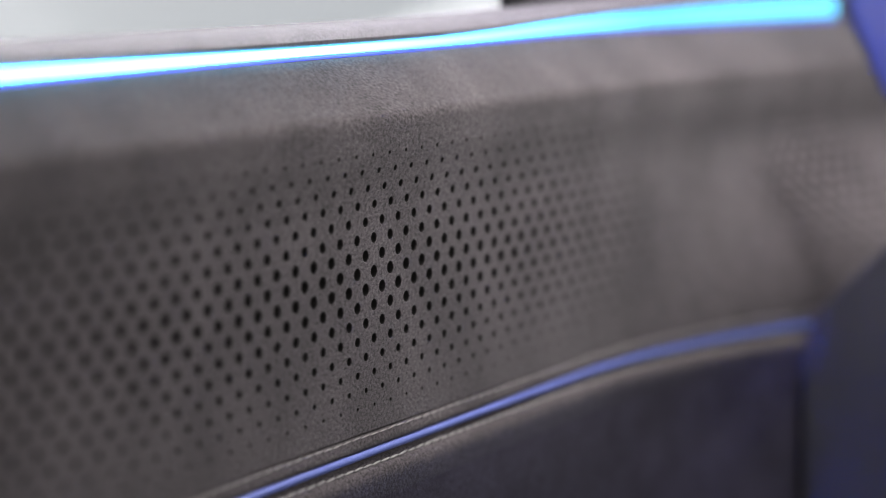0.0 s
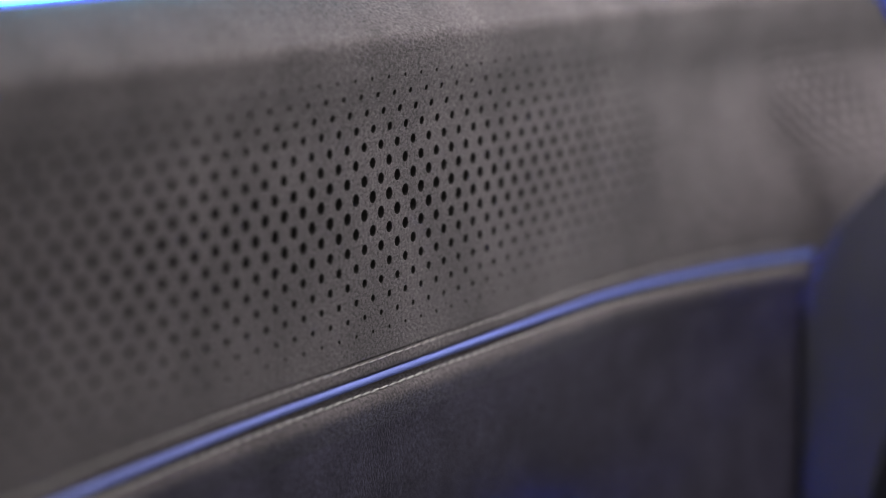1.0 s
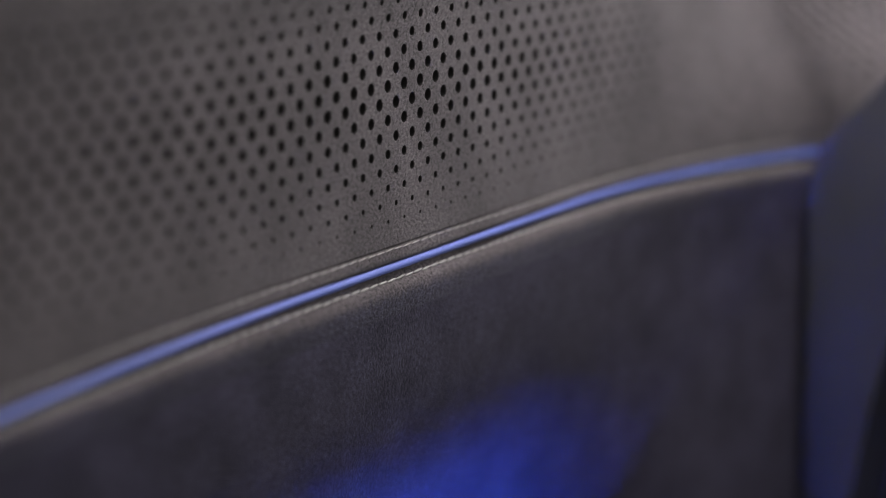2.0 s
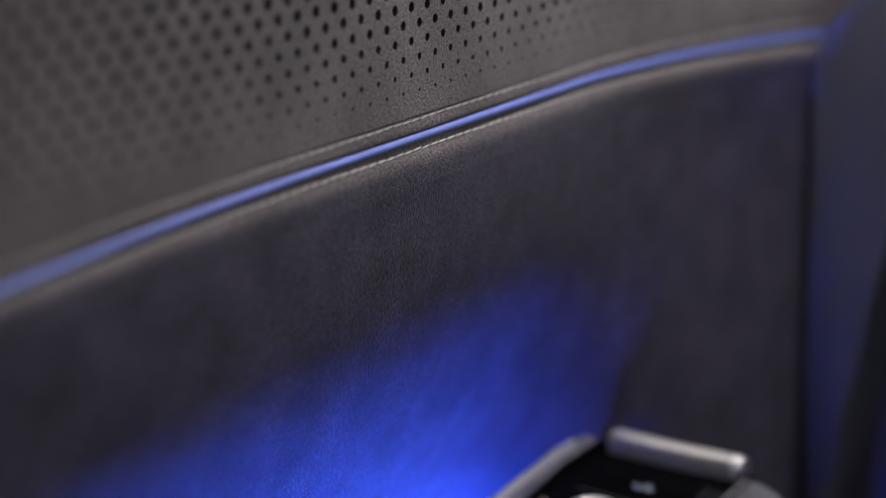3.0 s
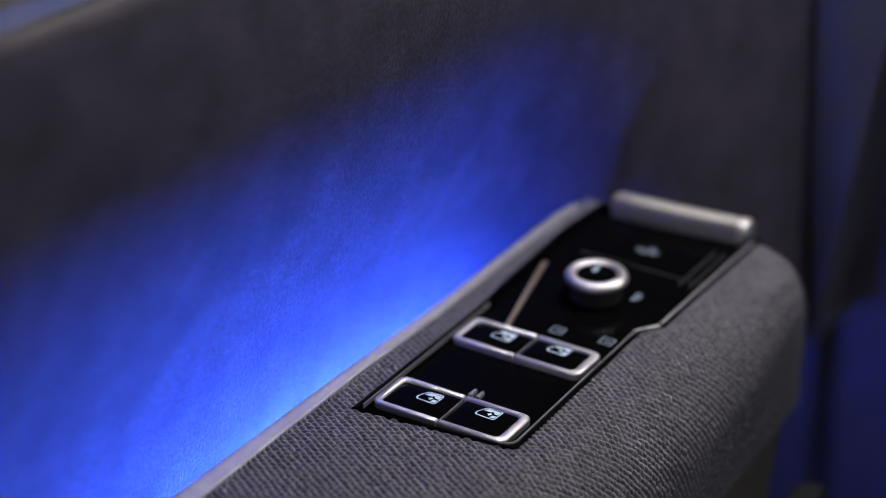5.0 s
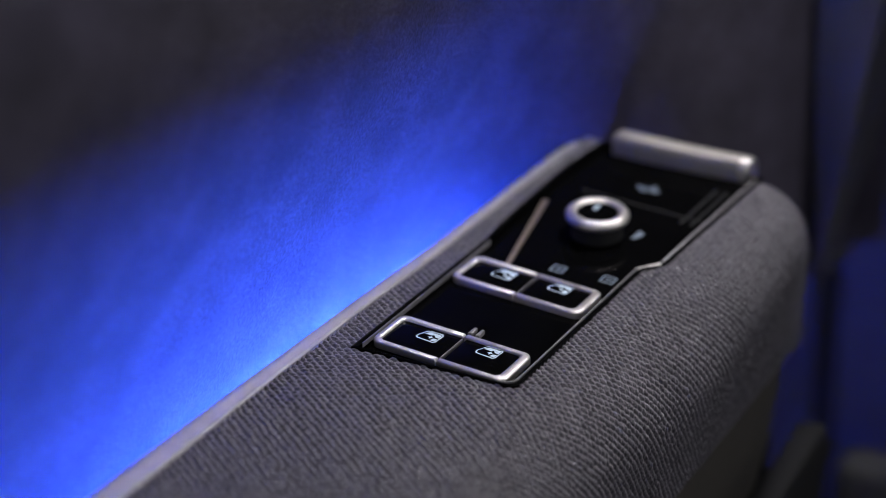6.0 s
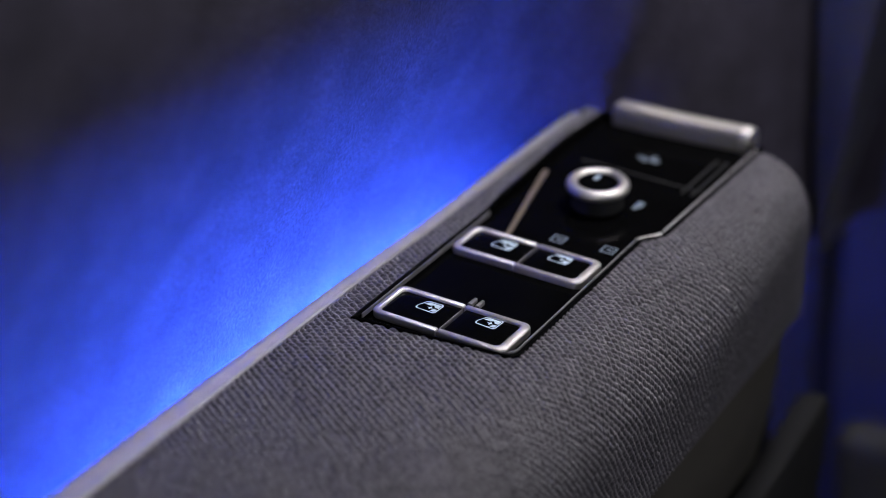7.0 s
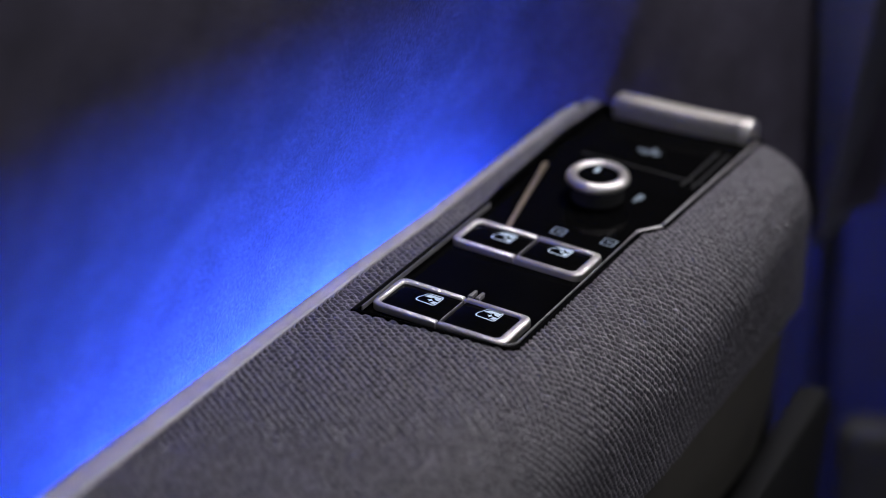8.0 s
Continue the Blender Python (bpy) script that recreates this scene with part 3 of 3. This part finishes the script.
part("near_trim", prism([(0.0494, 0.00615), (0.0508, 0.0067), (0.0520, 0.0079), (0.0525, 0.0096), (0.0512, 0.0962), (0.0517, 0.0962), (0.0531, 0.0095), (0.0525, 0.0076), (0.0511, 0.0062), (0.0495, 0.0056)], DROP, 0.0008), DIM, console, "thin grey edge", smooth=False)
part("left_line", prism([(-0.0019, 0.0030), (-0.0016, 0.0030), (-0.0018, 0.0868), (-0.0021, 0.0868)], -0.0014, 0.0003), DIM, console, "thin grey edge", smooth=False)
part("left_trim", prism([(-0.0048, 0.100), (-0.0062, 0.100), (-0.0090, 0.160), (-0.0068, 0.160)], DROP, 0.0002), PLASTIC, console, "thin dark edge", smooth=False)
for u in (0.0465, 0.0505):
    part("groove", prism([(u, 0.139), (u + 0.0012, 0.139), (u + 0.0012, 0.170), (u, 0.170)], DROP + 0.0006, DROP + 0.0012), DARK, console, "dark raised rib", smooth=False)
part("divider", prism([(0.004, 0.1435), (0.056, 0.1435), (0.056, 0.1445), (0.004, 0.1445)], DROP + 0.0006, DROP + 0.0011), DARK, console, "fine panel gap", smooth=False)

door_release = thing("door_release", "satin silver door release lever at the armrest's front", "door handle", ARM)


def lever(us, taper):
    return sweep([[(u, 0.1765 + 0.10 * u - 0.0012 * math.sin(max(0, u) * 57) + a, w * k * 1.22 - 0.0044) for a, w in ((0.0008, 0.0), (-0.0002, 0.0008), (-0.0006, 0.0066), (0.0004, 0.0080), (0.0028, 0.0086), (0.0070, 0.0080), (0.0085, 0.0060), (0.0085, 0.0))] for u, k in zip(us, taper)])


part("lever", lever((0.0000, 0.0006, 0.012, 0.024, 0.036, 0.0500), (0.93, 0.98, 1.0, 1.0, 1.0, 1.0)), LEVER, door_release, "curved satin lever")
part("end_cap", lever((0.0501, 0.0515, 0.0530, 0.0538), (1.0, 1.0, 0.97, 0.90)), SATIN, door_release, "bright end cap")

# ---- dashboard end, pillar, cabin ----
dashboard = thing("dashboard", "dark grey dashboard end beside the door trim", "dashboard")
END = [(0.0390, -0.300), (0.0362, -0.18), (0.0358, -0.080), (0.0388, -0.066), (0.0480, -0.052), (0.072, -0.027), (0.14, 0.020), (0.40, 0.055), (0.42, -0.06), (0.12, -0.10), (0.078, -0.125), (0.0650, -0.178), (0.0582, -0.213), (0.0515, -0.249), (0.0450, -0.282), (0.0420, -0.303)]


def toward(pts, k):
    cx, cz = 0.12, -0.08
    return [(cx + (x - cx) * k, cz + (z - cz) * k) for x, z in pts]


part("end_cap", sweep([[(x, y, z) for x, z in toward(END, k)] for y, k in ((0.3000, 0.985), (0.3010, 0.993), (0.3035, 0.998), (0.307, 1.0), (0.36, 1.0))]), DASH, dashboard, "dark grey dashboard end cap")
part("underside", block(0.05, 0.50, 0.37, 0.60, -0.10, -0.04, 0.01), PLASTIC, dashboard, "dark underside of the dashboard")
# unseen panel added to keep the blue light off the door
part("glow_shield", block(0.26, 0.60, 0.345, 0.375, -0.52, -0.07, 0.004), PLASTIC, dashboard, "unseen panel added to hold back the footwell light")
# block added for the unlit lower footwell, placed to fit the camera's view
part("dark_block", block(0.047, 0.34, 0.318, 0.342, -0.66, -0.390, 0.011, 5), PLASTIC, dashboard, "dark block put where the blue light ends in the view")
# unseen plate added to stop the blue light from going up
part("light_blocker", block(0.125, 0.24, 0.27, 0.372, -0.405, -0.401, 0.001), PLASTIC, dashboard, "unseen plate added to block the footwell light upwards")
part("footwell_light", block(0.14, 0.20, 0.345, 0.365, -0.424, -0.416), FOOT_GLOW, dashboard, "blue footwell light guide")
kick_panel = thing("kick_panel", "dark plastic kick panel in the blue-lit footwell", "trim panel")
part("panel", sweep([[(x, 0.52 - 0.9 * max(0, 0.06 - x), z) for x in (-0.06, 0.0, 0.03, 0.055, 0.12, 0.30, 0.60)] for z in (-0.66, -0.4, -0.2, -0.02)], closed=False), PLASTIC, kick_panel, "dark kick panel")
# bar added for a dark band, placed to fit the camera's view
part("rib", block(0.011, 0.020, 0.395, 0.410, -0.66, -0.05, 0.003), DARK, kick_panel, "black bar put where the view has a dark band")
pillar_trim = thing("pillar_trim", "blue-lit pillar trim beside the light guide", "pillar trim")
part("panel", sweep([[(x + 0.02 * k, 0.300 + 0.03 * k, z) for x, z in ((0.0500, 0.086), (0.0505, 0.078), (0.0530, 0.068), (0.062, 0.052), (0.070, 0.037), (0.073, 0.033), (0.0745, 0.034), (0.075, 0.038), (0.075, 0.086))] for k in (0.0, 0.08, 0.22)]), DASH, pillar_trim, "smooth grey pillar trim")
# added plate, no lamp: it glows where blue light falls on the trim
part("spill_plate", sweep([[(x, 0.2990, z) for x, z in ((0.0540, 0.084), (0.0545, 0.079), (0.0570, 0.070), (0.065, 0.054), (0.0695, 0.043), (0.0715, 0.039), (0.0725, 0.040), (0.073, 0.044), (0.073, 0.084))], [(x, 0.2996, z) for x, z in ((0.0530, 0.085), (0.0535, 0.0785), (0.0560, 0.069), (0.0645, 0.053), (0.0697, 0.040), (0.0722, 0.036), (0.0735, 0.037), (0.074, 0.041), (0.074, 0.085))]]), BLUE_SPILL, pillar_trim, "added plate glowing in place of blue light on the trim")



def wall(name, x0, x1, y0, y1, z0, z1, mat, label, category, kind="structure"):
    ob = part(name, block(x0, x1, y0, y1, z0, z1), mat, None, smooth=False)
    return tagged(ob, label, category, kind=kind)


wall("floor", -0.2, 1.6, -1.9, 0.9, -0.02, 0.0, CARPET, "dark carpeted cabin floor", "floor")
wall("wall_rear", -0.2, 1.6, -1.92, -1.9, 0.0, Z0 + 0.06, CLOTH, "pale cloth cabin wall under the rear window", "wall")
wall("wall_front", -0.2, 1.6, 0.9, 0.92, 0.0, Z0 + 0.03, PLASTIC, "dark plastic bulkhead under the windscreen", "wall")
wall("wall_passenger", 1.5, 1.52, -1.9, 0.9, 0.0, Z0 + 0.08, PLASTIC, "dark plastic passenger door wall", "wall")
wall("ceiling", -0.16, 1.6, -1.9, 0.75, Z0 + 0.46, Z0 + 0.48, CLOTH, "pale cloth headliner", "ceiling")
wall("wall_door", -0.15, -0.13, -1.9, 0.9, 0.0, Z0 + 0.05, PLASTIC, "dark outer shell of the driver's door", "wall")
wall("ground", -8.0, 8.0, -8.0, 8.0, -0.32, -0.30, HALL, "grey hall floor under the car", "ground")
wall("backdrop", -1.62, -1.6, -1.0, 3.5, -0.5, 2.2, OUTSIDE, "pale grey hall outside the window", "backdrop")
# glowing sheet added for a brighter corner, placed to fit the camera's view
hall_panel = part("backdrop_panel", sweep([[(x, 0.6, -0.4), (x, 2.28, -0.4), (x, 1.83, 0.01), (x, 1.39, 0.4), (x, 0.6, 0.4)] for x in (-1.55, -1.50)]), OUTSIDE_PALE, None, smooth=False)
hall_panel.location = (0, 0, Z0)
tagged(hall_panel, "glowing slanted sheet for the hall's brighter corner outside", "backdrop", kind="structure")
window = thing("window_1", "clear car side window above the door trim", "window", kind="structure")
pane = part("pane", sweep([[(-0.034 - d - 0.25 * (z - 0.07), y, z) for z, d in ((0.06, 0), (0.2, 0), (0.45, 0), (0.45, 0.004), (0.2, 0.004), (0.06, 0.004))] for y in (-0.9, 0.0, 0.6)]), GLASS, window, smooth=False)
pane.visible_shadow = False

sail = thing("mirror_sail", "black plastic mirror corner at the window's front", "window trim")
part("panel", sweep([[(x, y, z) for y, z in ((0.150, 0.070), (0.154, 0.084), (0.30, 0.17), (0.46, 0.30), (0.48, 0.070))] for x in (-0.040, -0.034)]), POCKET, sail, "black corner panel")
